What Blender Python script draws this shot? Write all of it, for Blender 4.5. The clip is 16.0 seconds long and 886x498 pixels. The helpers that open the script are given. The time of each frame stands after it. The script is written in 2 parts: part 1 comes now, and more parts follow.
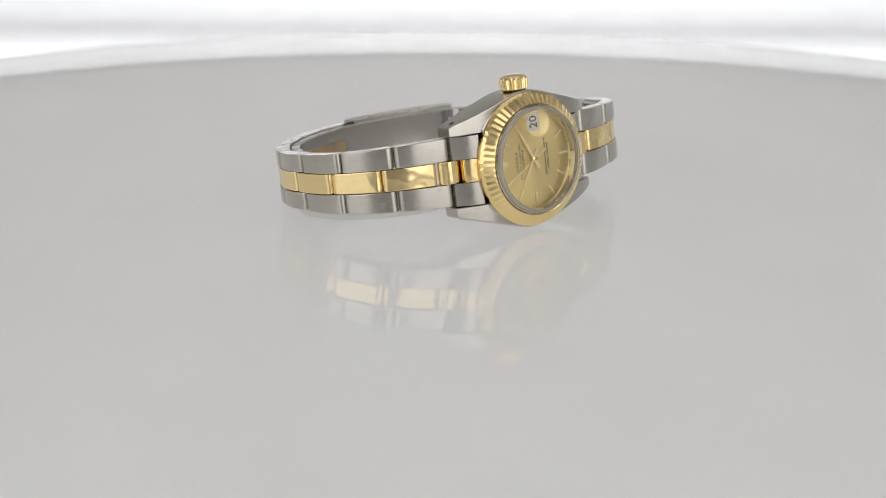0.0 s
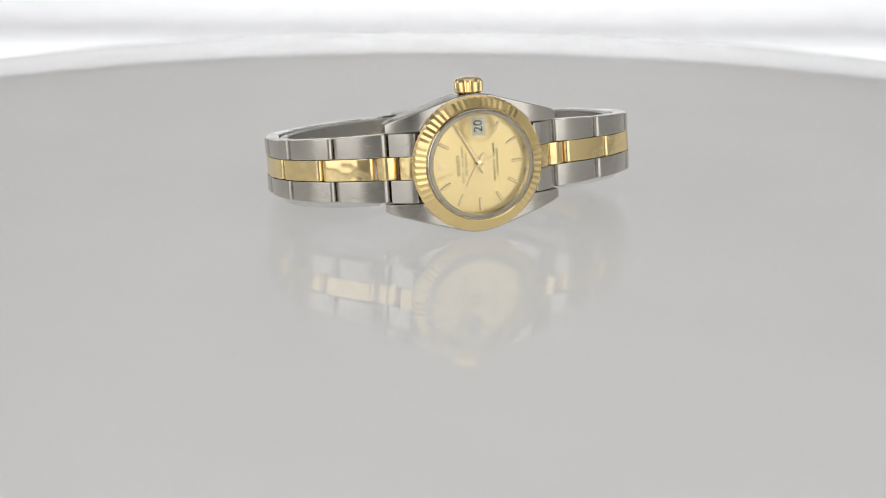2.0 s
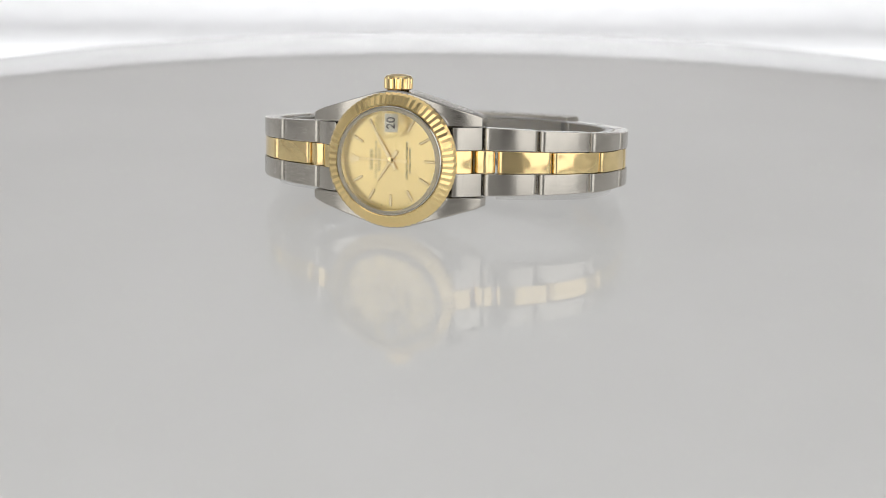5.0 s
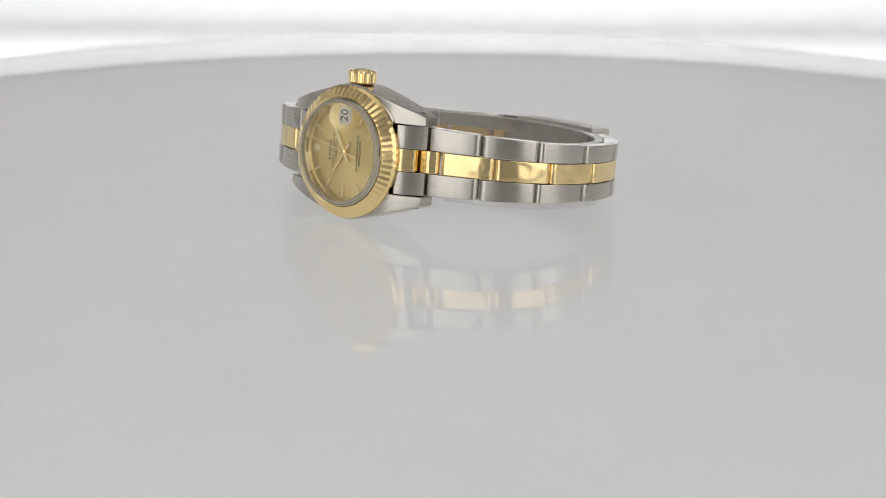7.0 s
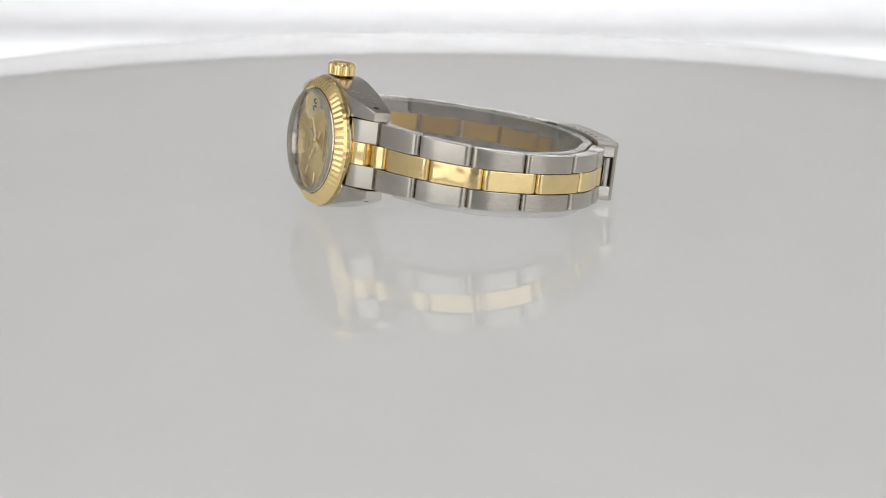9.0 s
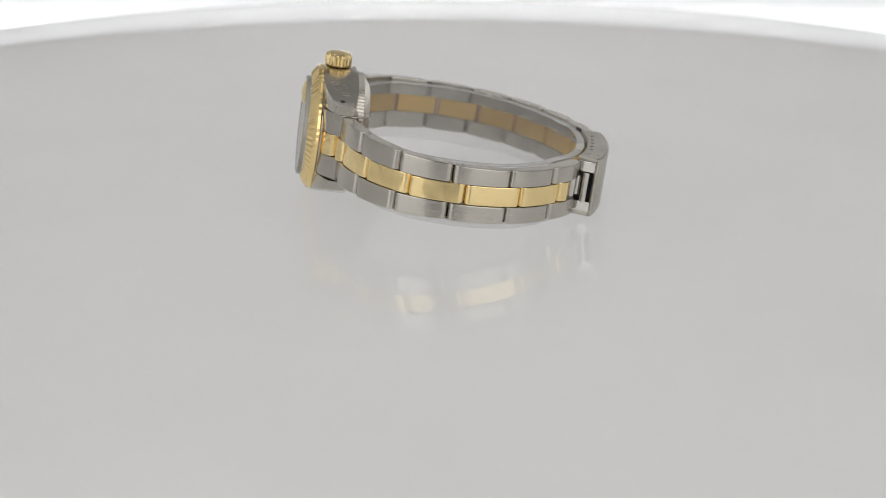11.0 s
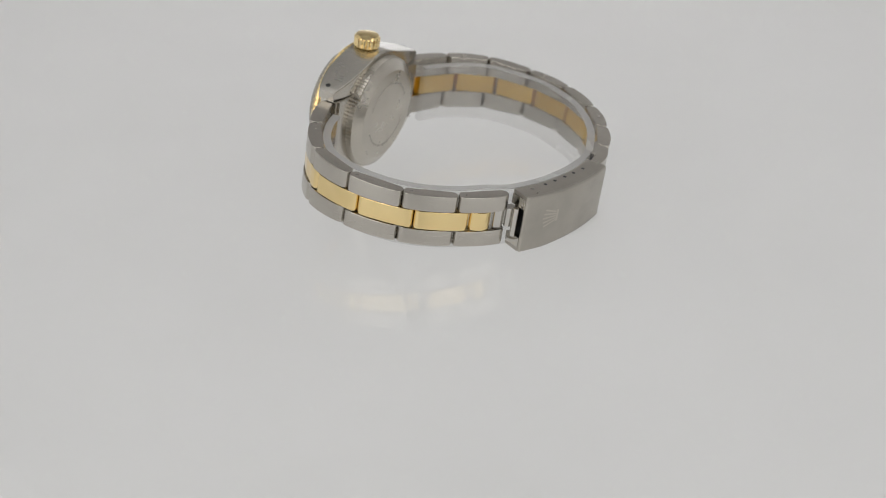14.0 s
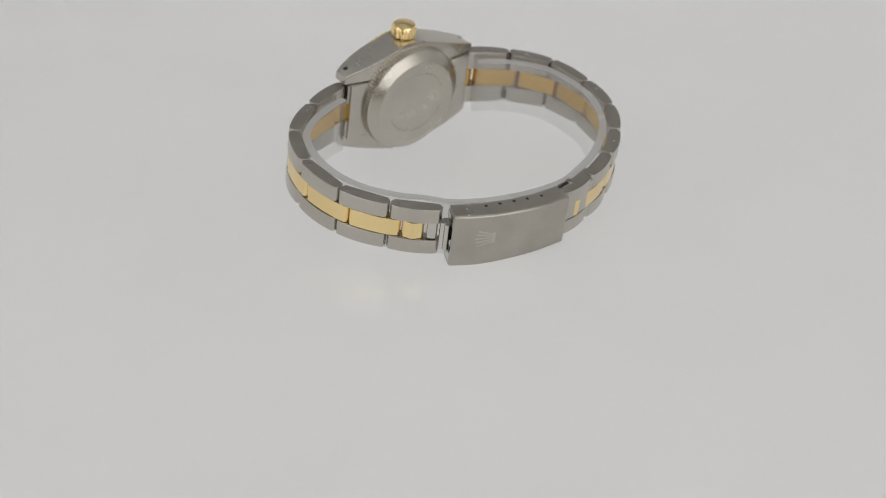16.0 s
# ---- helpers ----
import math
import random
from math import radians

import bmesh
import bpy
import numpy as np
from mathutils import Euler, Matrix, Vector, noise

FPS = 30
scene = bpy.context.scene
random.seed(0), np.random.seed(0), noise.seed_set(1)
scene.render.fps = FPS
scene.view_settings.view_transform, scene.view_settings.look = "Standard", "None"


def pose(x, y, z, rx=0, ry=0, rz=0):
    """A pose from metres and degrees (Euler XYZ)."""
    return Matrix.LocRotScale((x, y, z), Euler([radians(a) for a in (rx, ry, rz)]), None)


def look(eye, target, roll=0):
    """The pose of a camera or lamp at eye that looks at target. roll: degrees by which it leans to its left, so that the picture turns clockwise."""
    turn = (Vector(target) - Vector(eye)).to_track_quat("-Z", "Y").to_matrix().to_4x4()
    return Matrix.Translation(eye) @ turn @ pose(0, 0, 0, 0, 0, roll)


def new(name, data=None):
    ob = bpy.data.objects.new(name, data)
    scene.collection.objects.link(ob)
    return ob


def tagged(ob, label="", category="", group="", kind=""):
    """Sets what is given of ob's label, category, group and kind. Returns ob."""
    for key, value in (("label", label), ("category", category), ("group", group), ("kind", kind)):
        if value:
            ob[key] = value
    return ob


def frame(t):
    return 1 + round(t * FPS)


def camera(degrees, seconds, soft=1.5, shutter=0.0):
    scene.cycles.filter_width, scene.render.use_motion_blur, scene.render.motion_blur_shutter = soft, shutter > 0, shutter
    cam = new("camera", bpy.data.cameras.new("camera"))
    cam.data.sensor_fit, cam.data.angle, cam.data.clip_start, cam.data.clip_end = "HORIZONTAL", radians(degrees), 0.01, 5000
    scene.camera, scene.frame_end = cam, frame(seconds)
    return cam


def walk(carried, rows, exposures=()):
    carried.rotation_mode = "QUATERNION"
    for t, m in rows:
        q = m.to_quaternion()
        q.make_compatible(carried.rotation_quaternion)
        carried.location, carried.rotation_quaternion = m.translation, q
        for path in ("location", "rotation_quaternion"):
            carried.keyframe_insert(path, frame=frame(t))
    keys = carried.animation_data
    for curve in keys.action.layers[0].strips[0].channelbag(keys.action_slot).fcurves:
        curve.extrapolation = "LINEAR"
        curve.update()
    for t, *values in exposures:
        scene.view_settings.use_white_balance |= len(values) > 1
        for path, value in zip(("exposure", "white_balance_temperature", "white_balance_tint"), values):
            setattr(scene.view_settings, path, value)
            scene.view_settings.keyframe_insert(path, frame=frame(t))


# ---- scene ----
cam = camera(28.693, 16.0, soft=1.0)
MM = 0.001


# ---- camera and its walk ----
def aimed(x, y, z, yaw, pitch, roll):
    """A camera pose from millimetres and degrees; yaw to the left of +y, pitch up."""
    a, b = radians(yaw), radians(pitch)
    eye = Vector((x, y, z)) * MM
    ahead = Vector((-math.sin(a) * math.cos(b), math.cos(a) * math.cos(b), math.sin(b)))
    return look(eye, eye + ahead, roll)


cam.data.dof.use_dof = True
cam.data.dof.focus_distance = 0.329
cam.data.dof.aperture_fstop = 22.0
STILL = (0.0, -343.1, 92.1, 0.33, -16.86, 0.29)
walk(cam, [
    (0.0, aimed(*STILL)),
    (4.5, aimed(*STILL)),
    (9.2, aimed(*STILL)),
    (10.2, aimed(0.0, -342.6, 98.5, 0.30, -17.9, 0.34)),
    (11.3, aimed(-0.5, -340.6, 112.6, 0.20, -20.25, 0.45)),
    (12.0, aimed(-0.3, -337.5, 122.2, 0.22, -21.84, 0.50)),
    (13.0, aimed(2.7, -330.7, 132.3, 0.80, -23.79, 0.50)),
    (14.0, aimed(6.6, -326.3, 144.6, 1.52, -25.86, 0.42)),
    (15.0, aimed(11.5, -323.9, 159.6, 2.42, -28.18, 0.28)),
    (16.0, aimed(17.0, -320.3, 175.3, 3.42, -30.68, 0.07)),
])

# ---- world, lights, exposure ----
scene.view_settings.exposure = 0.0
world = bpy.data.worlds.new("studio")
scene.world = world
world.use_nodes = True
world.node_tree.nodes["Background"].inputs[0].default_value = (0.9, 0.95, 1.0, 1)
world.node_tree.nodes["Background"].inputs[1].default_value = 0.05


def softbox(name, eye, target, wide, high, watts, colour=(1, 1, 1)):
    lamp = bpy.data.lights.new(name, "AREA")
    lamp.shape, lamp.size, lamp.size_y, lamp.energy, lamp.color = "RECTANGLE", wide, high, watts, colour
    ob = new(name, lamp)
    ob.matrix_world = look(eye, target)
    return ob


WARM = (1.0, 0.995, 0.985)
softbox("softbox_top", (0, 0.05, 0.66), (0, 0.05, 0), 0.70, 0.50, 0.40, WARM)
softbox("softbox_side", (-0.424, -0.44, 0.25), (0, 0, 0.02), 0.595, 0.56, 1.24, WARM)
softbox("softbox_side", (0.40, -0.46, 0.25), (0, 0, 0.02), 0.73, 0.56, 1.58, WARM)
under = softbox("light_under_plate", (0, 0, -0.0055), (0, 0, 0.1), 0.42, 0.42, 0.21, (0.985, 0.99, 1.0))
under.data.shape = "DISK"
softbox("light_behind_plate", (0, 0.228, -0.0175), (0, 0.60, 0.0), 0.62, 0.018, 3.1, (0.97, 0.985, 1.0))
softbox("softbox_back", (0, 0.26, 0.66), (0, 0.55, 0.0), 0.9, 0.15, 0.05, (0.97, 0.985, 1.0))


# ---- materials ----
def material(name):
    m = bpy.data.materials.new(name)
    m.use_nodes = True
    n, l = m.node_tree.nodes, m.node_tree.links
    return m, n, l, n["Principled BSDF"]


def noisy(n, l, scale, stretch=(1, 1, 1), detail=4.0):
    tc, mp, nz = n.new("ShaderNodeTexCoord"), n.new("ShaderNodeMapping"), n.new("ShaderNodeTexNoise")
    mp.inputs["Scale"].default_value = stretch
    nz.inputs["Scale"].default_value, nz.inputs["Detail"].default_value = scale, detail
    l.new(tc.outputs["Object"], mp.inputs[0])
    l.new(mp.outputs[0], nz.inputs["Vector"])
    return nz


def ramp(n, l, source, low, high, a=0.3, b=0.7):
    r = n.new("ShaderNodeMapRange")
    r.inputs["From Min"].default_value, r.inputs["From Max"].default_value = a, b
    r.inputs["To Min"].default_value, r.inputs["To Max"].default_value = low, high
    l.new(source, r.inputs["Value"])
    return r.outputs[0]


def mixed(n, l, source, first, second):
    mx = n.new("ShaderNodeMix")
    mx.data_type = "RGBA"
    l.new(source, mx.inputs[0])
    mx.inputs[6].default_value, mx.inputs[7].default_value = (*first, 1), (*second, 1)
    return mx.outputs[2]


def metal(name, first, second, low, high, stretch=(1, 1, 1), grain=0.0, scale=900.0, dents=0.0):
    """A metal with smears in its gloss and, where grain is given, brushed lines."""
    m, n, l, p = material(name)
    p.inputs["Metallic"].default_value = 1.0
    smear = noisy(n, l, 160.0)
    l.new(mixed(n, l, ramp(n, l, smear.outputs[0], 0, 1), first, second), p.inputs["Base Color"])
    line = noisy(n, l, scale, stretch, 3.0)
    both = n.new("ShaderNodeMath")
    both.operation = "ADD"
    l.new(ramp(n, l, smear.outputs[0], low, high), both.inputs[0])
    l.new(ramp(n, l, line.outputs[0], *((-0.05, 0.05) if grain else (-0.008, 0.008))), both.inputs[1])
    l.new(both.outputs[0], p.inputs["Roughness"])
    b = n.new("ShaderNodeBump")
    if grain:
        b.inputs["Strength"].default_value, b.inputs["Distance"].default_value = grain, 0.00004
        l.new(line.outputs[0], b.inputs["Height"])
        l.new(b.outputs[0], p.inputs["Normal"])
    elif dents:
        # polishing leaves the face slightly wavy
        b.inputs["Strength"].default_value, b.inputs["Distance"].default_value = 1.0, dents
        l.new(noisy(n, l, 210.0, detail=1.0).outputs[0], b.inputs["Height"])
        l.new(b.outputs[0], p.inputs["Normal"])
    return m


def plain(name, colour, rough, metallic=0.0):
    m, n, l, p = material(name)
    nz = noisy(n, l, 60.0)
    l.new(mixed(n, l, ramp(n, l, nz.outputs[0], 0, 1), colour, tuple(c * 0.93 for c in colour)), p.inputs["Base Color"])
    p.inputs["Roughness"].default_value, p.inputs["Metallic"].default_value = rough, metallic
    return m


STEEL = metal("brushed_steel", (0.56, 0.53, 0.477), (0.51, 0.48, 0.432), 0.19, 0.25, (0.06, 0.06, 1.0), 0.025, 9000.0)
# satin finish of the same steel, its colour darkened in place of dimmer light
CLASP_STEEL = metal("shaded_satin_steel", (0.50, 0.472, 0.42), (0.44, 0.415, 0.368), 0.30, 0.38, (0.06, 0.06, 1.0), 0.03, 6000.0)
POLISHED = metal("polished_steel", (0.64, 0.62, 0.58), (0.59, 0.57, 0.53), 0.07, 0.13)
CASE_BACK = metal("satin_steel", (0.60, 0.565, 0.50), (0.55, 0.515, 0.455), 0.26, 0.32)
BEZEL_GOLD = metal("fluted_gold", (0.93, 0.72, 0.35), (0.91, 0.69, 0.32), 0.15, 0.19)
GOLD = metal("polished_gold", (0.95, 0.75, 0.39), (0.93, 0.72, 0.36), 0.09, 0.13, dents=0.00022)
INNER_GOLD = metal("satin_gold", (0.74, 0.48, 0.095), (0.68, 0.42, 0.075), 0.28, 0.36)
SATIN_GOLD = metal("marker_gold", (0.98, 0.84, 0.54), (0.95, 0.79, 0.48), 0.46, 0.54)
# near black: paints the shade inside holes and slots; also the spring wire
DARK = plain("recess_shade_and_wire", (0.012, 0.012, 0.012), 0.5)
PRINT = plain("black_print", (0.06, 0.048, 0.03), 0.6)
DATE_WHITE = plain("date_disc_white", (0.74, 0.70, 0.58), 0.5)


def dial_material():
    m, n, l, p = material("champagne_sunburst")
    p.inputs["Metallic"].default_value = 0.86
    nz = noisy(n, l, 400.0)
    l.new(mixed(n, l, ramp(n, l, nz.outputs[0], 0, 1), (0.91, 0.725, 0.345), (0.87, 0.685, 0.315)), p.inputs["Base Color"])
    p.inputs["Roughness"].default_value = 0.30
    p.inputs["Anisotropic"].default_value = 0.82
    tg = n.new("ShaderNodeTangent")
    tg.direction_type, tg.axis = "RADIAL", "Y"
    l.new(tg.outputs[0], p.inputs["Tangent"])
    return m


def glass():
    """A pane of watch glass: clear, with the gloss of its front."""
    m, n, l, p = material("sapphire_glass")
    n.remove(p)
    see, shine, mx, fr = n.new("ShaderNodeBsdfTransparent"), n.new("ShaderNodeBsdfGlossy"), n.new("ShaderNodeMixShader"), n.new("ShaderNodeLayerWeight")
    shine.inputs["Roughness"].default_value, fr.inputs["Blend"].default_value = 0.01, 0.5
    sharp, lift = n.new("ShaderNodeMath"), n.new("ShaderNodeMath")
    sharp.operation, sharp.inputs[1].default_value = "POWER", 4.5
    lift.operation, lift.inputs[1].default_value, lift.inputs[2].default_value = "MULTIPLY_ADD", 0.8, 0.045
    l.new(fr.outputs["Facing"], sharp.inputs[0])
    l.new(sharp.outputs[0], lift.inputs[0])
    see.inputs[0].default_value = (0.97, 0.97, 0.96, 1)
    l.new(lift.outputs[0], mx.inputs[0])
    l.new(see.outputs[0], mx.inputs[1])
    l.new(shine.outputs[0], mx.inputs[2])
    l.new(mx.outputs[0], n["Material Output"].inputs["Surface"])
    return m


def lens_glass():
    m, n, l, p = material("magnifier_glass")
    p.inputs["Base Color"].default_value = (0.98, 0.98, 0.95, 1)
    p.inputs["Roughness"].default_value, p.inputs["IOR"].default_value, p.inputs["Transmission Weight"].default_value = 0.01, 1.7, 1.0
    return m


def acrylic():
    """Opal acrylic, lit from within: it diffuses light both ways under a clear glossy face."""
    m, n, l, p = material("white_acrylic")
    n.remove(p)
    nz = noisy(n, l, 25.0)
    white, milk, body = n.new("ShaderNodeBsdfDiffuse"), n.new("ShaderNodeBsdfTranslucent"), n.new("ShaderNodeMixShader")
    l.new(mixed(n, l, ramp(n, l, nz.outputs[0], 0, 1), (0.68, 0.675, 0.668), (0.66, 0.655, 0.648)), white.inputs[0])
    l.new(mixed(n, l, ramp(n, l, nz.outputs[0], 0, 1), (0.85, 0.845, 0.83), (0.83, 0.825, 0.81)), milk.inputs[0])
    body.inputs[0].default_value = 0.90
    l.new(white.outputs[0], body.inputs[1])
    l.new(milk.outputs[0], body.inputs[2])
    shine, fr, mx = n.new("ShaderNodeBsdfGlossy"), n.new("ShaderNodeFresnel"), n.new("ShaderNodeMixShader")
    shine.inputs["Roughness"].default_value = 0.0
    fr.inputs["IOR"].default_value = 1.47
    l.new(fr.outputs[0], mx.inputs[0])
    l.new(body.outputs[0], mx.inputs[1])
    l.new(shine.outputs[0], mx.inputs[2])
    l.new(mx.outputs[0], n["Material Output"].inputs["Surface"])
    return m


def film_plastic(name, milky, colour=(0.74, 0.73, 0.71)):
    """Thin clear plastic: mostly seen through, with a milky gloss."""
    m, n, l, p = material(name)
    p.inputs["Base Color"].default_value = (*colour, 1)
    l.new(ramp(n, l, noisy(n, l, 120.0).outputs[0], 0.15, 0.3), p.inputs["Roughness"])
    see, mx = n.new("ShaderNodeBsdfTransparent"), n.new("ShaderNodeMixShader")
    mx.inputs[0].default_value = milky
    l.new(see.outputs[0], mx.inputs[1])
    l.new(p.outputs[0], mx.inputs[2])
    l.new(mx.outputs[0], n["Material Output"].inputs["Surface"])
    return m


DIAL = dial_material()
CRYSTAL, LENS = glass(), lens_glass()
# the edge's extra milkiness paints in light guided through the plastic
PLASTIC, PLASTIC_EDGE = film_plastic("clear_plastic", 0.17, (0.62, 0.61, 0.59)), film_plastic("frosted_lit_plastic_edge", 0.6, (0.60, 0.59, 0.57))
GLASS_EDGE = film_plastic("ground_glass_edge", 0.55, (0.42, 0.39, 0.33))
ACRYLIC = acrylic()
FABRIC = plain("white_sweep_paper", (0.82, 0.82, 0.83), 0.9)
GREY = plain("grey_studio_wall", (0.52, 0.518, 0.515), 0.9)
TENT = plain("white_tent_cloth", (0.78, 0.775, 0.765), 0.9)
STUDIO = plain("dark_reflected_wall", (0.30, 0.29, 0.28), 0.9)


# ---- mesh helpers; plan coordinates in mm: u to six o'clock, v to the clasp, h to the crown ----
def part(name, bm, mat, parent, label="", smooth=40):
    """Links a bmesh, in mm, as one mesh object under a thing or part."""
    bmesh.ops.recalc_face_normals(bm, faces=bm.faces)
    bm.normal_update()
    bm.transform(Matrix.Scale(MM, 4))
    me = bpy.data.meshes.new(name)
    limit, normals = math.cos(radians(smooth)), []
    for f in bm.faces:
        f.smooth = True
        for v in f.verts:
            # large faces rule the shading, so that flats stay flat beside their rounded edges
            total = Vector()
            for g in v.link_faces:
                if g is f or g.normal.dot(f.normal) > limit:
                    total += g.normal * g.calc_area()
            normals.append(total.normalized())
    bm.to_mesh(me)
    bm.free()
    me.normals_split_custom_set(normals)
    me.materials.append(mat)
    ob = new(name, me)
    ob.parent = parent
    if parent is not None and parent.type == "EMPTY":
        ob.matrix_basis = SEAT
    if label:
        tagged(ob, label)
    return ob


def softened(bm, width, angle=30, segments=2):
    bm.normal_update()
    es = [e for e in bm.edges if len(e.link_faces) == 2 and e.calc_face_angle(0) > radians(angle)]
    if es:
        bmesh.ops.bevel(bm, geom=es, offset=width, segments=segments, profile=0.5, affect="EDGES", clamp_overlap=True)
    return bm


def prism(outline, low, high, axis="h", bm=None):
    """An outline extruded. axis h: outline in (u, v), low and high in h, each a number or one a point; axis v: outline in (u, h)."""
    bm = bm or bmesh.new()
    at = (lambda p, d: (p[0], p[1], d)) if axis == "h" else (lambda p, d: (p[0], d, p[1]))
    k = len(outline)
    lows = low if hasattr(low, "__len__") else [low] * k
    highs = high if hasattr(high, "__len__") else [high] * k
    a = [bm.verts.new(at(p, d)) for p, d in zip(outline, lows)]
    b = [bm.verts.new(at(p, d)) for p, d in zip(outline, highs)]
    bm.faces.new(a)
    bm.faces.new(b[::-1])
    for i in range(k):
        bm.faces.new((a[i], b[i], b[(i + 1) % k], a[(i + 1) % k]))
    return bm


def lathe(profile, steps, axis="v", closed=False, centre=(0, 0, 0), ripple=None, bm=None, bottom=True):
    """Turns a profile of (radius, along) round the v or h axis. ripple(i, j): a change of (radius, along)."""
    bm = bm or bmesh.new()
    rings = []
    for j, (r, d) in enumerate(profile):
        ring = []
        for i in range(steps):
            dr, dd = ripple(i, j) if ripple else (0, 0)
            a = math.tau * i / steps
            x, y = (r + dr) * math.cos(a), (r + dr) * math.sin(a)
            p = (x, d + dd, y) if axis == "v" else (x, y, d + dd)
            ring.append(bm.verts.new(Vector(p) + Vector(centre)))
        rings.append(ring)
    pairs = list(zip(rings, rings[1:])) + ([(rings[-1], rings[0])] if closed else [])
    for a, b in pairs:
        for i in range(steps):
            bm.faces.new((a[i], a[(i + 1) % steps], b[(i + 1) % steps], b[i]))
    if not closed:
        if bottom:
            bm.faces.new(rings[0])
        bm.faces.new(rings[-1][::-1])
    return bm


def box(u0, u1, v0, v1, h0, h1, edge=0.0):
    bm = prism([(u0, v0), (u1, v0), (u1, v1), (u0, v1)], h0, h1)
    return softened(bm, edge) if edge else bm


# The watch lies on its nine o'clock side, leaning back on its clasp
SEAT = Matrix(((0.99960, 0.00396, -0.02792, -3.50 * MM),
               (0.00000, 0.99011, 0.14030, 0.0),
               (0.02820, -0.14025, 0.98971, 9.44 * MM),
               (0, 0, 0, 1)))


# ---- the setting ----
def setting():
    # flat in the middle, rolling off gently to a rounded rim
    top = [(r, -0.0000037 * (r - 115) ** 3) for r in range(213, 114, -3)]
    rim = [(0.1, -7), (214, -7), (218, -6.6), (219.3, -5.2), (219, -4.8), (217.6, -4.15), (215.5, -3.75)]
    bm = lathe(rim + top + [(105, 0), (0.1, 0)], 256, axis="h")
    disc = part("turntable", bm, ACRYLIC, None)
    tagged(disc, "round glossy white acrylic turntable plate", "turntable")
    bm = lathe([(0.1, -29.5), (22, -29.5), (22, -7.2), (0.1, -7.2)], 96, axis="h")
    part("turntable_foot", bm, FABRIC, disc)
    # tent: floor, sweep, walls, ceiling
    bm = bmesh.new()
    back = [(-900, -30), (380, -30)] + [(380 + 240 * math.sin(a), 210 - 240 * math.cos(a)) for a in [math.pi * 0.275 * i / 14 for i in range(1, 15)]]
    outer = [(y + (0 if i < 2 else 4), z - 4) for i, (y, z) in enumerate(back)][::-1]
    rows = [[bm.verts.new((x, y, z)) for y, z in back + outer] for x in (-600, 600)]
    k = len(rows[0])
    for i in range(k):
        bm.faces.new((rows[0][i], rows[0][(i + 1) % k], rows[1][(i + 1) % k], rows[1][i]))
    bm.faces.new(rows[0][::-1]), bm.faces.new(rows[1])
    tagged(part("backdrop", bm, FABRIC, None), "low white paper sweep curving up behind the turntable", "backdrop", kind="structure")
    # unseen, and dark so that the plate reflects little above the sweep
    tagged(part("wall_north", box(-600, 600, 637, 640, -34, 700), STUDIO, None), "unseen dark grey wall behind the sweep, added for its reflection", "wall", kind="structure")
    for name, x in (("wall_west", -604), ("wall_east", 601)):
        tagged(part(name, box(x, x + 3, -900, 640, -34, 704), TENT, None), "plain white cloth side wall", "wall", kind="structure")
    tagged(part("ceiling", box(-600, 600, -900, 640, 700, 704), GREY, None), "plain grey studio ceiling", "ceiling", kind="structure")
    # unseen slit with a dark wall beyond, added to darken the dial's reflection
    bm = bmesh.new()
    for u0, u1, h0, h1 in ((-604, -95, -34, 704), (95, 604, -34, 704), (-95, 95, 260, 704), (-95, 95, -34, 75)):
        prism([(u0, -904), (u1, -904), (u1, -901), (u0, -901)], h0, h1, bm=bm)
    tagged(part("wall_south", bm, TENT, None), "unseen white cloth front wall, slit added for dark reflections", "wall", kind="structure")
    tagged(part("wall_beyond", box(-400, 400, -1304, -1300, -34, 704), STUDIO, None), "unseen dark wall beyond the slit, added for dark reflections", "wall", kind="structure")
    return disc


# ---- the watch ----
R_PATH = [(16.5, -24.0), (26.6, -20.6), (35.3, -14.1), (38.8, -4.2), (37.6, 7.1), (31.6, 16.1), (23.3, 22.7)]
L_PATH = [(-16.1, -24.1), (-25.7, -19.4), (-32.6, -11.9), (-34.5, -1.9), (-32.8, 8.1), (-27.2, 16.6), (-19.4, 23.1), (-10.3, 27.5), (-0.8, 29.7)]
HALF = [6.5, 6.1, 5.75, 5.35, 5.2, 5.2, 5.2, 5.2, 5.2]
GOLD_HALF = [2.15, 2.05, 1.95, 1.9, 1.9, 1.9, 1.9, 1.9, 1.9]


def along(path, s):
    """The place and the half widths at s links along a chain, on a smooth line through its joints."""
    i = max(0, min(int(s), len(path) - 2))
    t = s - i
    p = [Vector(path[max(0, min(k, len(path) - 1))]) for k in (i - 1, i, i + 1, i + 2)]
    m1 = (p[2] - p[0]) / (2 if i > 0 else 1)
    m2 = (p[3] - p[1]) / (2 if i + 2 < len(path) else 1)
    q = (2 * t**3 - 3 * t**2 + 1) * p[1] + (t**3 - 2 * t**2 + t) * m1 + (3 * t**2 - 2 * t**3) * p[2] + (t**3 - t**2) * m2
    w = HALF[i] + (HALF[i + 1] - HALF[i]) * t
    g = GOLD_HALF[i] + (GOLD_HALF[i + 1] - GOLD_HALF[i]) * t
    return q, w, g


def droop(s, sign):
    """How far the chain towards six o'clock sags on its way to the clasp."""
    return -0.35 * min(1.0, max(0.0, s / 3)) if sign > 0 else 0.0


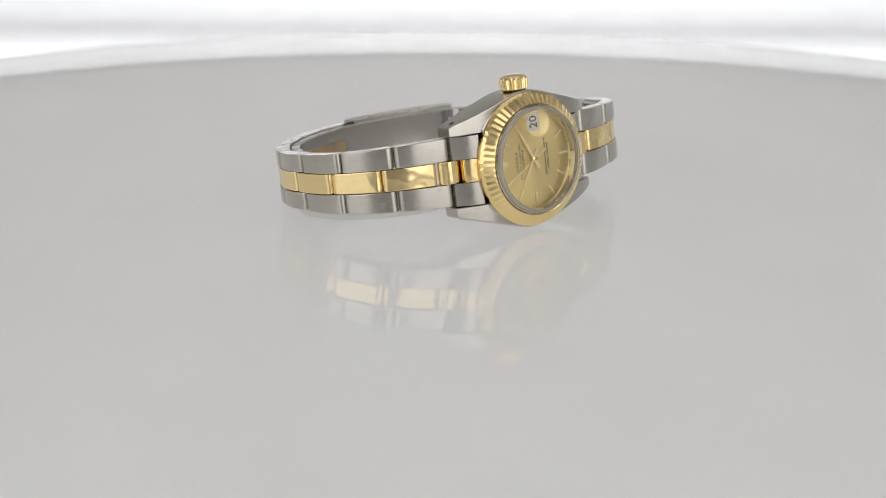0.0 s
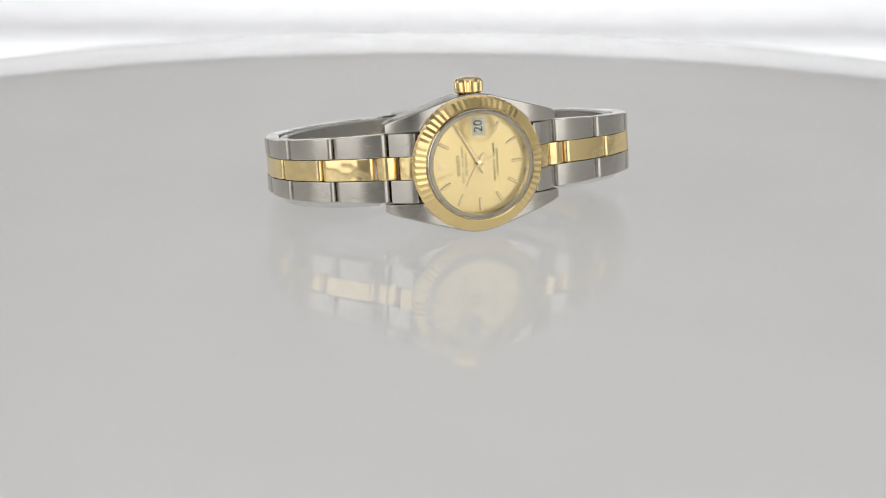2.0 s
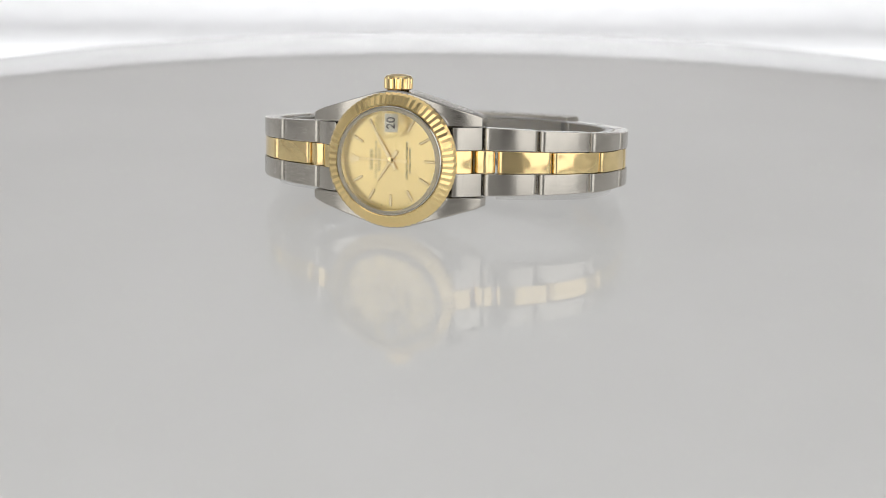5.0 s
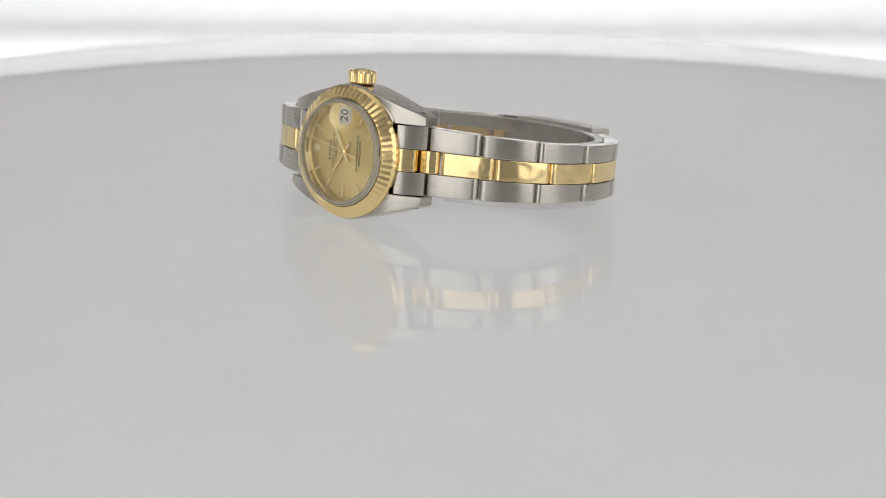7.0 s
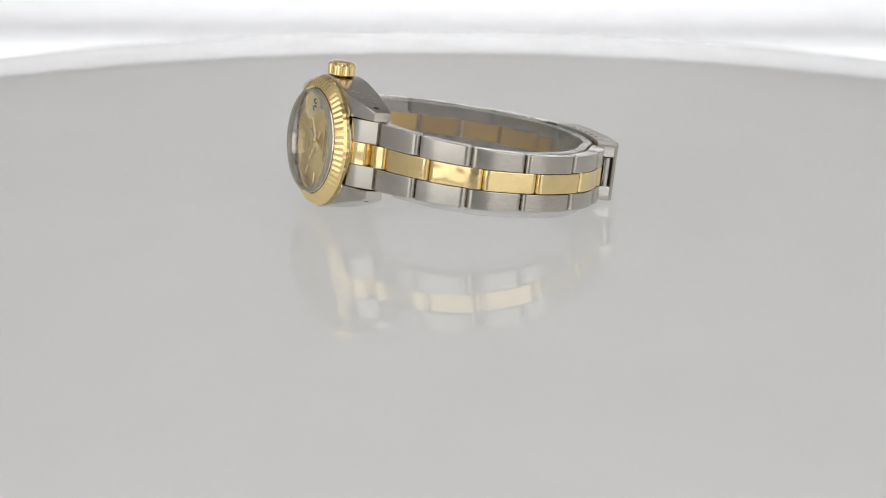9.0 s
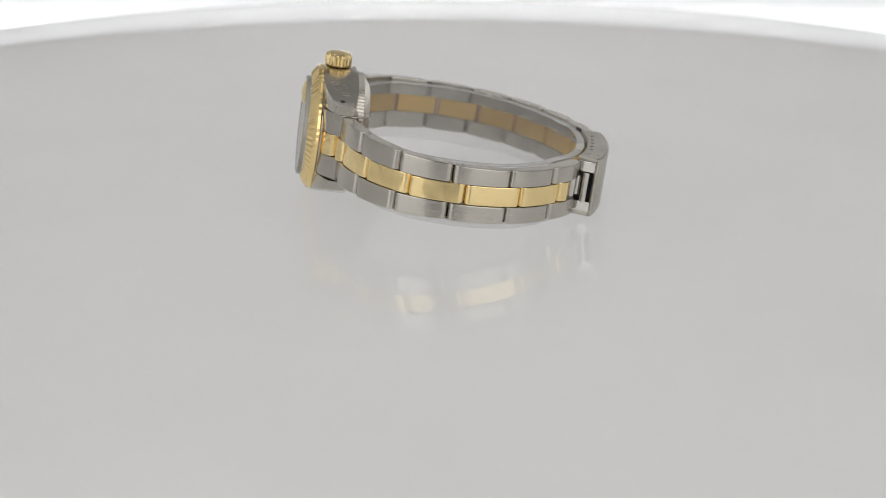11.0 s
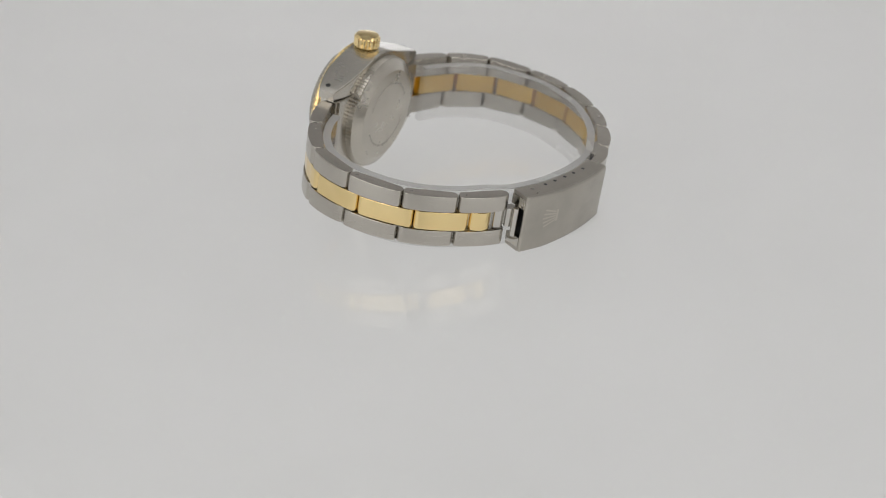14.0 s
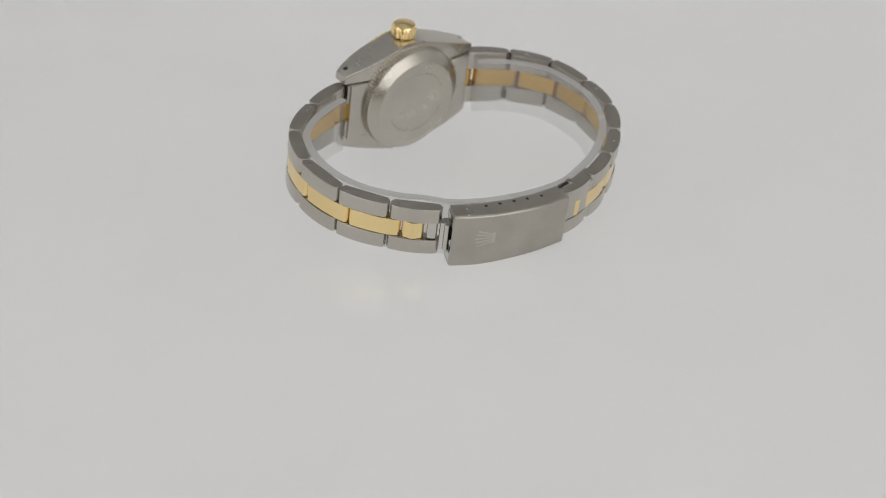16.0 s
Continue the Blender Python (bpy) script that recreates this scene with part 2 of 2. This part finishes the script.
def link_outline(path, s0, s1, sign, thick, gap, bulge, sink=0.0, round_end=0.55):
    """A link's plan: an arched outside, rounded ends, and a flatter inside."""
    a, b = along(path, s0)[0], along(path, s1)[0]
    t = (b - a).normalized()
    inward = Vector((-t.y, t.x)) * sign
    length = (b - a).length - gap
    a = a + t * gap / 2 + inward * sink
    pts = [(round_end * (1 - math.cos(c)), round_end * (1 - math.sin(c))) for c in (0, 0.4, 0.8, 1.2)]
    for i in range(7):
        x = i / 6
        pts.append((round_end + (length - 2 * round_end) * x, -bulge * 4 * x * (1 - x)))
    pts += [(length - round_end * (1 - math.cos(c)), round_end * (1 - math.sin(c))) for c in (1.2, 0.8, 0.4, 0)]
    pts += [(length - 0.05, thick - 0.8), (length - 0.75, thick), (0.75, thick), (0.05, thick - 0.8)]
    return [tuple(a + t * x + inward * y) for x, y in pts], length, a, t


def build_link(path, s0, s1, sign, parent, which):
    """which: 1 upper steel, -1 lower steel, 0 gold centre."""
    pts, length, a, t = link_outline(path, s0, s1, sign, 2.5 if which else 2.3, 0.42, 0.42 if which else 0.32,
                                     -0.4 if which else -0.34, 1.05 if which else 0.95)
    (_, w0, g0), (_, w1, g1) = along(path, s0), along(path, s1)
    f = [max(0, min(1, (Vector(p) - a).dot(t) / length)) for p in pts]
    w, g = [w0 + (w1 - w0) * x for x in f], [g0 + (g1 - g0) * x for x in f]
    if which > 0:
        bm, name, mat = prism(pts, [x + 0.06 for x in g], w), "outer_link", STEEL
    elif which < 0:
        bm, name, mat = prism(pts, [-x for x in w], [-x - 0.06 for x in g]), "outer_link", STEEL
    else:
        bm, name, mat = prism(pts, [-x for x in g], g), "centre_link", GOLD
    bmesh.ops.translate(bm, verts=bm.verts, vec=(0, 0, droop(s0, sign)))
    softened(bm, 0.2, 50)
    link = part(name, bm, mat, parent, "polished yellow gold link" if which == 0 else "brushed steel link")
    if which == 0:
        # the side towards the wrist is satin, in a darker, browner gold
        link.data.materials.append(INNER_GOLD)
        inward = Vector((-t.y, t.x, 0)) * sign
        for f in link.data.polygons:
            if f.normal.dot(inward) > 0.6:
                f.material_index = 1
    return link


def pin_slot(path, i, link):
    """The slotted head of a link's pin, in its upper side; a black bar paints the slot's shade."""
    (a, w0, _), (b, w1, _) = along(path, i), along(path, i + 1)
    t = (b - a).normalized()
    c, h = a + t * 1.7 + Vector((-t.y, t.x)) * 0.75, w0 + (w1 - w0) * 0.16 + droop(i, 1)
    part("pin", lathe([(0.5, h - 0.3), (0.5, h + 0.012), (0.42, h + 0.03), (0.05, h + 0.03)], 20, axis="h", centre=(c.x, c.y, 0)), STEEL, link)
    d = (t + Vector((-t.y, t.x)) * (1.5 if i % 2 else 0.5)).normalized()
    e = Vector((-d.y, d.x)) * 0.09
    part("slot", prism([tuple(c + d * x + e * y) for x, y in ((-0.45, -1), (0.45, -1), (0.45, 1), (-0.45, 1))], h - 0.2, h + 0.036), DARK, link)


def bracelet(watch):
    for path, sign, count in ((R_PATH, 1, 6), (L_PATH, -1, 8)):
        for i in range(count):
            for which in (1, -1):
                link = build_link(path, i, i + 1, sign, watch, which)
                if sign > 0 and which > 0 and i >= 3:
                    pin_slot(path, i, link)
        build_link(path, -0.15, 0.25, sign, watch, 0)
        for i in range(count - 1):
            build_link(path, i + 0.25, i + 1.25, sign, watch, 0)
        build_link(path, count - 0.75, count - 0.3, sign, watch, 0)
        for which in (1, -1, 0):
            end_link(watch, path[0], sign, which)
        # the flat back of the end piece closes the space between the lugs
        us = sorted((10.2 * sign, 15.6 * sign))
        part("end_piece", softened(prism([(us[0], -23.2), (us[1], -23.2), (us[1], -20.75), (us[0], -20.75)], -6.6, 6.6), 0.2, 50), STEEL, watch)


def end_link(watch, joint, sign, which):
    """The fixed piece between the lugs."""
    u1 = joint[0] - 0.1 * sign - (1.55 * sign if which == 0 else 0)
    u0, k = 11.6 * sign, 9
    front = []
    for i in range(k + 1):
        u = u0 + (u1 - u0) * i / k
        front.append((u, -27.5 + 3.1 * (max(0.0, abs(u) - 11.6) / 4.6) ** 1.5))
    pts = front + [(u1 + 0.0 * sign, front[-1][1] + 0.5), (u1 - 0.2 * sign, front[-1][1] + 3.0), (u0, -21.3)]
    if which:
        h = sorted((2.2 * which, 6.55 * which))
        part("end_link", softened(prism(pts, *h), 0.14, 50), STEEL, watch, "brushed steel end link")
    else:
        part("end_link", softened(prism([(u, v - 0.05) for u, v in pts], -2.15, 2.15), 0.14, 50), GOLD, watch, "polished gold end link")


def case(watch):
    R, tip, low, high = 13.05, 16.7, 6.72, 8.6
    bm = lathe([(12.0, -27.9), (12.7, -27.86), (R, -27.6), (R, -21.4), (12.7, -20.95), (12.2, -20.9)], 128,
               ripple=lambda i, j: (-0.7 if abs(math.sin(math.tau * i / 128)) * R < low and 0 < j < 5 else 0, 0))
    # each lug: a bar that leaves the round body on its tangent and bends back to its tip
    a = math.atan2(high, tip) + math.acos(R / math.hypot(tip, high))
    tu, th = R * math.cos(a), R * math.sin(a)
    n = 18
    for su in (-1, 1):
        for sh in (-1, 1):
            rings = []
            for i in range(n + 1):
                u = tu - 0.8 + (tip - tu + 0.8) * i / n
                top = th + (high - th) * (u - tu) / (tip - tu) if u > tu else math.sqrt(R * R - u * u) - 0.08 * (tu - u)
                out = max(0.0, u - 7.0)
                front, rear = -27.87 + 0.027 * out * out, -20.86 - 0.011 * out * out
                mid, w = (front + rear) / 2, (rear - front) / 2
                end = max(0.0, (i - n + 2) / 2)
                w -= 0.25 * end
                top -= 0.2 * end * end
                e = 0.35
                ring = [(low, front + 0.12), (low + 0.12, front), (top - e, front), (top - e * 0.3, front + e * 0.3), (top, front + e),
                        (top, rear - e), (top - e * 0.3, rear - e * 0.3), (top - e, rear), (low + 0.12, rear), (low, rear - 0.12)]
                rings.append([bm.verts.new((su * u, v, sh * h)) for h, v in ring])
            k = len(rings[0])
            for p, q in zip(rings, rings[1:]):
                for i in range(k):
                    bm.faces.new((p[i], p[(i + 1) % k], q[(i + 1) % k], q[i]))
            bm.faces.new(rings[0]), bm.faces.new(rings[-1][::-1])
    body = part("case", bm, STEEL, watch, "brushed steel case with drilled lugs", 35)
    # solid black plugs paint the shade of the drilled holes
    for u in (-15.1, 15.1):
        for h in (-1, 1):
            slope = lambda i, j: (0, h * (0.02 - math.copysign(0.15, u) * math.cos(math.tau * i / 16)) * j)
            hole = lathe([(0.5, h * 6.9), (0.5, h * 9.08)], 16, axis="h", centre=(u, -24.3, 0), ripple=slope)
            part("lug_hole_shade", hole, DARK, body)
    # case back with a knurled edge
    def coin(i, j):
        return ((0.09 if i % 2 else -0.06), 0) if j in (1, 2) else (0, 0)
    part("case_back", lathe([(11.9, -21.2), (11.9, -20.8), (11.8, -19.5), (11.4, -19.4), (9.7, -18.2), (9.4, -18.1), (0.05, -18.05)], 200, ripple=coin),
         CASE_BACK, watch, "steel case back with knurled edge", 30)
    # two worn arcs of engraving, too faint to read
    bm = bmesh.new()
    for start in (20, 200):
        for i in range(26):
            a0, a1 = radians(start + i * 5.4), radians(start + i * 5.4 + 2.6)
            tall = (0.35, 0.5, 0.42)[i % 3]
            prism([(r * math.cos(a), r * math.sin(a)) for r, a in ((6.7, a0), (6.7 + tall, a0), (6.7 + tall, a1), (6.7, a1))], -18.06, -18.03, axis="v", bm=bm)
    part("engraving", bm, STEEL, watch)


def bezel(watch):
    teeth = 64

    def flute(i, j):
        s = (0.5, -0.5)[i % 2]
        return {2: (s * 0.12, 0), 3: (s * 0.20, s * 0.24), 4: (0, s * 0.18)}.get(j, (0, 0))
    prof = [(12.1, -27.5), (12.7, -27.9), (12.75, -28.45), (12.35, -28.95), (10.95, -29.9), (10.6, -30.1), (10.35, -30.0), (10.3, -27.2)]
    part("bezel", lathe(prof, teeth * 2, closed=True, ripple=flute), BEZEL_GOLD, watch, "fluted yellow gold bezel", 8)
    rim = [(10.28, -28.2), (10.28, -30.15), (10.1, -30.3), (9.95, -30.2), (9.5, -28.75), (9.5, -28.2)]
    part("crystal_rim", lathe(rim, 96, closed=True), POLISHED, watch, "steel ring round the crystal")
    glass = part("crystal", lathe([(10.0, -30.0), (10.0, -30.75), (9.9, -30.93), (9.7, -31.0), (0.05, -31.01)], 96, bottom=False), CRYSTAL, watch, "clear watch crystal")
    glass.visible_shadow = False
    part("crystal_edge", lathe([(10.15, -30.0), (10.1, -30.8), (9.95, -30.98), (9.7, -31.05), (9.4, -31.05), (9.4, -30.99), (9.55, -30.0)], 96, closed=True), GLASS_EDGE, glass, "milky ground edge of the crystal").visible_shadow = False
    # domed magnifier bonded to the crystal over the date
    ball, reach, flat, lens = 5.6, 2.75, -31.02, [(2.76, -31.0)]
    for i in range(16):
        r = reach * (1 - i / 15) + 0.02 * (i / 15)
        lens.append((r, flat - math.sqrt(ball**2 - r**2) + math.sqrt(ball**2 - reach**2)))
    mag = part("date_magnifier", lathe(lens, 64, centre=(0.15, 0, 7.0), bottom=False), LENS, glass, "round date magnifier lens")
    mag.visible_shadow = False


def crown(watch):
    def knurl(i, j):
        return ((0.10, 0.05, -0.13, 0.05)[i % 4], 0) if j in (2, 3) else (0, 0)
    prof = [(1.9, 12.9), (2.35, 13.1), (2.6, 13.35), (2.65, 15.15), (2.55, 15.45), (2.3, 15.75), (1.4, 16.0), (0.05, 16.08)]
    part("crown", lathe(prof, 80, axis="h", centre=(0, -25.1, 0), ripple=knurl), GOLD, watch, "knurled yellow gold winding crown", 25)
    part("crown_tube", lathe([(1.75, 11.6), (1.75, 13.05)], 32, axis="h", centre=(0, -25.1, 0)), GOLD, watch)


def clock(degrees):
    """On the dial, twelve o'clock points to -u and three o'clock to +h."""
    a = radians(degrees)
    return Vector((-math.cos(a), math.sin(a)))


def bar(degrees, r0, r1, w0, w1, v0, v1, edge=0.05):
    d = clock(degrees)
    s = Vector((-d.y, d.x))
    pts = [d * r0 + s * w0 / 2, d * r1 + s * w1 / 2, d * r1 - s * w1 / 2, d * r0 - s * w0 / 2]
    return softened(prism([tuple(p) for p in pts], v0, v1, axis="v"), edge, 40, 1)


def lettering(text, u, h, size, squeeze, parent, v=-28.66):
    """Words on the dial that read along +h, with their feet towards six o'clock."""
    curve = bpy.data.curves.new("words", "FONT")
    curve.body, curve.size, curve.align_x, curve.align_y = text, size * MM, "CENTER", "CENTER"
    curve.extrude, curve.offset = 0.01 * MM, 0.012 * size * MM
    tmp = bpy.data.objects.new("words", curve)
    scene.collection.objects.link(tmp)
    me = bpy.data.meshes.new_from_object(tmp.evaluated_get(bpy.context.evaluated_depsgraph_get()))
    bpy.data.objects.remove(tmp)
    me.transform(Matrix(((0, -1, 0, u * MM), (0, 0, -1, v * MM), (squeeze, 0, 0, h * MM), (0, 0, 0, 1))))
    me.materials.clear()
    me.materials.append(PRINT)
    ob = new("lettering", me)
    ob.parent = parent
    return ob


def dial(watch):
    face = part("dial", lathe([(9.6, -28.0), (9.6, -28.6), (9.55, -28.64), (0.05, -28.64)], 128), DIAL, watch, "champagne sunburst dial")
    for k in (1, 2, 4, 5, 6, 7, 8, 9, 10, 11):
        part("hour_marker", bar(30 * k, 6.45, 8.75, 0.54, 0.54, -28.64, -28.98, 0.15), SATIN_GOLD, face)
    # emblem: a small plain fan of five bars on a foot
    bm = bmesh.new()
    for k in (-2, -1, 0, 1, 2):
        a = radians(16 * k)
        d, s = Vector((-math.cos(a), math.sin(a))), Vector((-math.sin(a), -math.cos(a)))
        o = Vector((-6.5, 0))
        pts = [o + s * 0.13, o + d * 1.8 + s * 0.12, o + d * 1.8 - s * 0.12, o - s * 0.13]
        prism([tuple(p) for p in pts], -28.64, -28.85 - 0.004 * k, axis="v", bm=bm)
    prism([(-6.9, -0.5), (-6.4, -0.42), (-6.4, 0.42), (-6.9, 0.5)], -28.64, -28.88, axis="v", bm=bm)
    part("emblem", bm, SATIN_GOLD, face)
    for i in range(60):
        if i % 5:
            part("minute_dot", bar(6 * i, 8.72, 8.9, 0.13, 0.13, -28.64, -28.66, 0), PRINT, face)
    # maker's lines as rows of plain strokes
    for u, h0, h1, tall, words in ((-3.95, -2.05, 2.0, 0.64, (5,)), (-3.08, -3.5, 3.5, 0.42, (6, 9)), (-2.4, -2.25, 2.2, 0.52, (8,))):
        bm, slots = bmesh.new(), sum(words) + len(words) - 1
        pitch, slot = (h1 - h0) / slots, 0
        for count in words:
            for _ in range(count):
                h = h0 + pitch * slot
                for x0, x1 in ((0.14, 0.30), (0.56, 0.72)):
                    prism([(u - tall / 2, h + pitch * x0), (u + tall / 2, h + pitch * x0), (u + tall / 2, h + pitch * x1), (u - tall / 2, h + pitch * x1)],
                          -28.66, -28.63, axis="v", bm=bm)
                slot += 1
            slot += 1
        part("printed_bar", bm, PRINT, face)
    lettering("SUPERLATIVE CHRONOMETER", 3.1, 0.05, 0.56, 0.93, face)
    lettering("OFFICIALLY CERTIFIED", 3.72, 0.05, 0.52, 0.95, face)
    for h0, h1 in ((-3.0, -1.6), (1.6, 3.0)):
        part("printed_bar", box(8.98, 9.1, -28.66, -28.63, h0, h1), PRINT, face)
    frame_ = prism([(-0.95, 5.6), (1.25, 5.6), (1.25, 8.5), (-0.95, 8.5)], -28.62, -28.70, axis="v")
    win = part("date_window", frame_, SATIN_GOLD, face, "white date window")
    part("date_disc", prism([(-0.82, 5.75), (1.12, 5.75), (1.12, 8.35), (-0.82, 8.35)], -28.69, -28.715, axis="v"), DATE_WHITE, win)
    lettering("20", 0.15, 7.05, 1.8, 1.0, win, -28.73)
    # hands at ten past ten
    part("hour_hand", bar(303, -2.2, 4.9, 0.72, 0.36, -28.82, -29.02, 0.13), SATIN_GOLD, watch)
    part("minute_hand", bar(60.5, -2.1, 8.3, 0.74, 0.36, -29.06, -29.26, 0.13), SATIN_GOLD, watch)
    part("hand_hub", lathe([(0.6, -28.64), (0.6, -29.4), (0.3, -29.5), (0.05, -29.5)], 32), GOLD, watch)
    bm = bar(0, -1.2, 8.4, 0.26, 0.16, -29.28, -29.34, 0)
    bmesh.ops.translate(bm, verts=bm.verts, vec=(0, 29.3, 0))
    for i, w in ((-3.3, 0.42),):
        extra = bar(0, i, -1.1, w, 0.2, 0.02, -0.04, 0)
        me = bpy.data.meshes.new("tail")
        extra.to_mesh(me)
        bm.from_mesh(me)
        bpy.data.meshes.remove(me)
        extra.free()
    return part("second_hand", bm, SATIN_GOLD, watch)


CLASP = [(23.6, 26.4), (17.5, 29.0), (11.0, 30.7), (5.0, 31.5), (-1.2, 31.5)]


def strip(line, near, far, sign=1):
    """A plan strip between two depths inside a line of points."""
    a, b = [], []
    for i, p in enumerate(line):
        p = Vector(p)
        t = (Vector(line[min(i + 1, len(line) - 1)]) - Vector(line[max(i - 1, 0)])).normalized()
        n = Vector((-t.y, t.x)) * sign
        a.append(tuple(p + n * near))
        b.append(tuple(p + n * far))
    return a + b[::-1]


def smooth_line(points, cuts=5):
    out = []
    for i in range(len(points) - 1):
        for k in range(cuts):
            out.append(tuple(spline(points, i, k / cuts)))
    return out + [points[-1]]


def spline(points, i, t):
    p = [Vector(points[max(0, min(k, len(points) - 1))]) for k in (i - 1, i, i + 1, i + 2)]
    m1, m2 = (p[2] - p[0]) / 2, (p[3] - p[1]) / 2
    return (2 * t**3 - 3 * t**2 + 1) * p[1] + (t**3 - 2 * t**2 + t) * m1 + (3 * t**2 - 2 * t**3) * p[2] + (t**3 - t**2) * m2


def clasp(watch):
    line = smooth_line(CLASP)
    cover = part("clasp", softened(prism(strip(line, 0, 0.95), -6.25, 5.55), 0.5, 50, 3), CLASP_STEEL, watch, "satin steel folding clasp cover, shade put into its colour")
    for h0, h1 in ((4.7, 5.5), (-6.2, -5.4)):
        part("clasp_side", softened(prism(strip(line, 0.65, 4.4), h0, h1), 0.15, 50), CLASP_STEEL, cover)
    # black discs for the shade in the holes, which aren't cut through
    for f in (0.237, 0.42, 0.613, 0.797, 1.0):
        part("adjustment_hole_shade", lathe([(0.36, 5.3), (0.36, 5.53)], 16, axis="h", centre=(19.45 - 15.67 * f, 25.1 + 3.33 * f + f * (1 - f), 0)), DARK, cover)
    part("pin", lathe([(0.4, 5.3), (0.4, 5.56), (0.3, 5.6)], 14, axis="h", centre=(19.45, 25.1, 0)), POLISHED, cover)
    # emblem: a plain fan of strokes on a foot, raised from the cover
    def face(u):
        return np.interp(u, [p[0] for p in line[::-1]], [p[1] for p in line[::-1]])
    bm = bmesh.new()
    for k in (-2, -1, 0, 1, 2):
        a, o = radians(9 * k), Vector((16.0, 0.2 + 0.42 * k))
        d, e = Vector((math.cos(a), math.sin(a))), Vector((-math.sin(a), math.cos(a)))
        reach = 3.3 - 0.12 * abs(k)
        fan = [o + e * 0.15, o + d * reach + e * 0.17, o + d * reach - e * 0.17, o - e * 0.15]
        prism([tuple(p) for p in fan], [face(p.x) - 0.2 for p in fan], [face(p.x) + 0.06 for p in fan], axis="v", bm=bm)
    foot = [(15.45, -0.95), (16.02, -1.05), (16.02, 1.45), (15.45, 1.35)]
    prism(foot, [face(p[0]) - 0.2 for p in foot], [face(p[0]) + 0.07 for p in foot], axis="v", bm=bm)
    part("emblem", bm, CASE_BACK, cover)
    # open end with its spring bar
    part("clasp_end", softened(prism(strip([CLASP[0], (22.9, 26.68)], 0.7, 4.3), -5.4, -3.4), 0.1), POLISHED, cover)
    part("clasp_end", softened(prism(strip([CLASP[0], (22.9, 26.68)], 0.7, 4.3), 2.6, 4.7), 0.1), POLISHED, cover)
    # black plate added in place of the shade inside the clasp
    part("clasp_opening_shade", prism(strip([(22.3, 26.85), (21.9, 27.0)], 0.6, 4.3), -5.4, 4.7), DARK, cover)
    part("spring_bar", lathe([(0.62, -3.3), (0.62, 2.5)], 24, axis="h", centre=(23.25, 24.25, 0)), POLISHED, cover)
    for s0, s1 in ((5.72, 5.93), (5.95, 6.2)):
        part("connector", softened(prism(link_outline(R_PATH, s0, s1, 1, 2.2, 0.12, 0.1, -0.3, 0.5)[0], -1.9, 1.9), 0.12, 50), POLISHED, watch, "polished steel centre connector")
    inner = smooth_line([(21.5, 27.2)] + CLASP[1:] + [(-7.0, 30.6), (-12.5, 28.6)])
    part("folding_blade", softened(prism(strip(inner, 1.7, 2.5), -4.6, 4.3), 0.15, 50), STEEL, cover, "curved steel folding blade")
    # catch of the folding blade
    bm = prism(strip(smooth_line([(-2.0, 29.9), (-7.0, 29.4), (-12.5, 27.6)]), 2.1, 3.7), 2.8, 5.0)
    part("catch", softened(bm, 0.2), STEEL, watch)
    # wire spring of the catch: two legs and a loop
    for a, b in (((-0.6, 27.75), (-4.5, 26.55)), ((-0.9, 27.75), (-4.2, 27.15))):
        part("spring_leg", prism(strip([a, b], -0.12, 0.12), 4.9, 5.3), DARK, watch)
    loop = lathe([(0.66, 5.0), (0.66, 5.34), (0.36, 5.34), (0.36, 5.0)], 24, axis="h", centre=(-4.9, 26.75, 0), closed=True)
    part("spring_loop", loop, POLISHED, watch)


def wristwatch():
    watch = new("wristwatch")
    tagged(watch, "steel and yellow gold ladies' wristwatch lying on its side", "watch")
    case(watch)
    bezel(watch)
    crown(watch)
    hand = dial(watch)
    bracelet(watch)
    clasp(watch)
    return watch, hand


def plastic_band():
    """The clear strip that holds the bracelet open from inside."""
    right = [tuple(along(R_PATH, s)[0]) for s in (0.25, 0.8, 1.5, 2.2, 3, 3.7, 4.4, 5.1, 5.6)]
    left = [tuple(along(L_PATH, s)[0]) for s in (6.9, 6.2, 5.4, 4.6, 3.7, 3, 2.2, 1.5, 0.8, 0.25)]
    line = right + [(22.4, 24.0), (16.0, 27.0), (9.0, 28.8), (2.0, 29.6), (-5.0, 29.3)] + left
    holder = new("bracelet_support")
    tagged(holder, "clear plastic strip curled inside the watch bracelet", "support strip")
    shape = strip(smooth_line(line, 6), 2.8, 4.4)
    band = part("band", softened(prism(shape, -7.4, 4.7), 0.1, 50), PLASTIC, holder)
    # separate opaquer edge, so that it looks brightened by light inside the strip
    edge = part("cut_edge", softened(prism(shape, 4.75, 5.0), 0.08, 50), PLASTIC_EDGE, holder, "frosted cut edge of the plastic strip, gathered light painted in")
    band.visible_shadow = edge.visible_shadow = False
    return holder


turntable = setting()
watch, second_hand = wristwatch()
support = plastic_band()

TURN = 11.177  # degrees a second


def motions():
    times = (0.0, 2.0, 3.5, 5.0, 7.0, 9.0, 10.5, 12.0, 14.0, 16.0)
    turns = [(t, pose(0, 0, 0, 0, 0, -TURN * (t - 3.5))) for t in times]
    for thing in (turntable, watch, support):
        walk(thing, turns)
    hub = SEAT @ Matrix.Translation((0, -29.3 * MM, 0))
    walk(second_hand, [(t, hub @ pose(0, 0, 0, 0, -7.5 + 6.0 * (t - 3.5), 0)) for t in times])


motions()
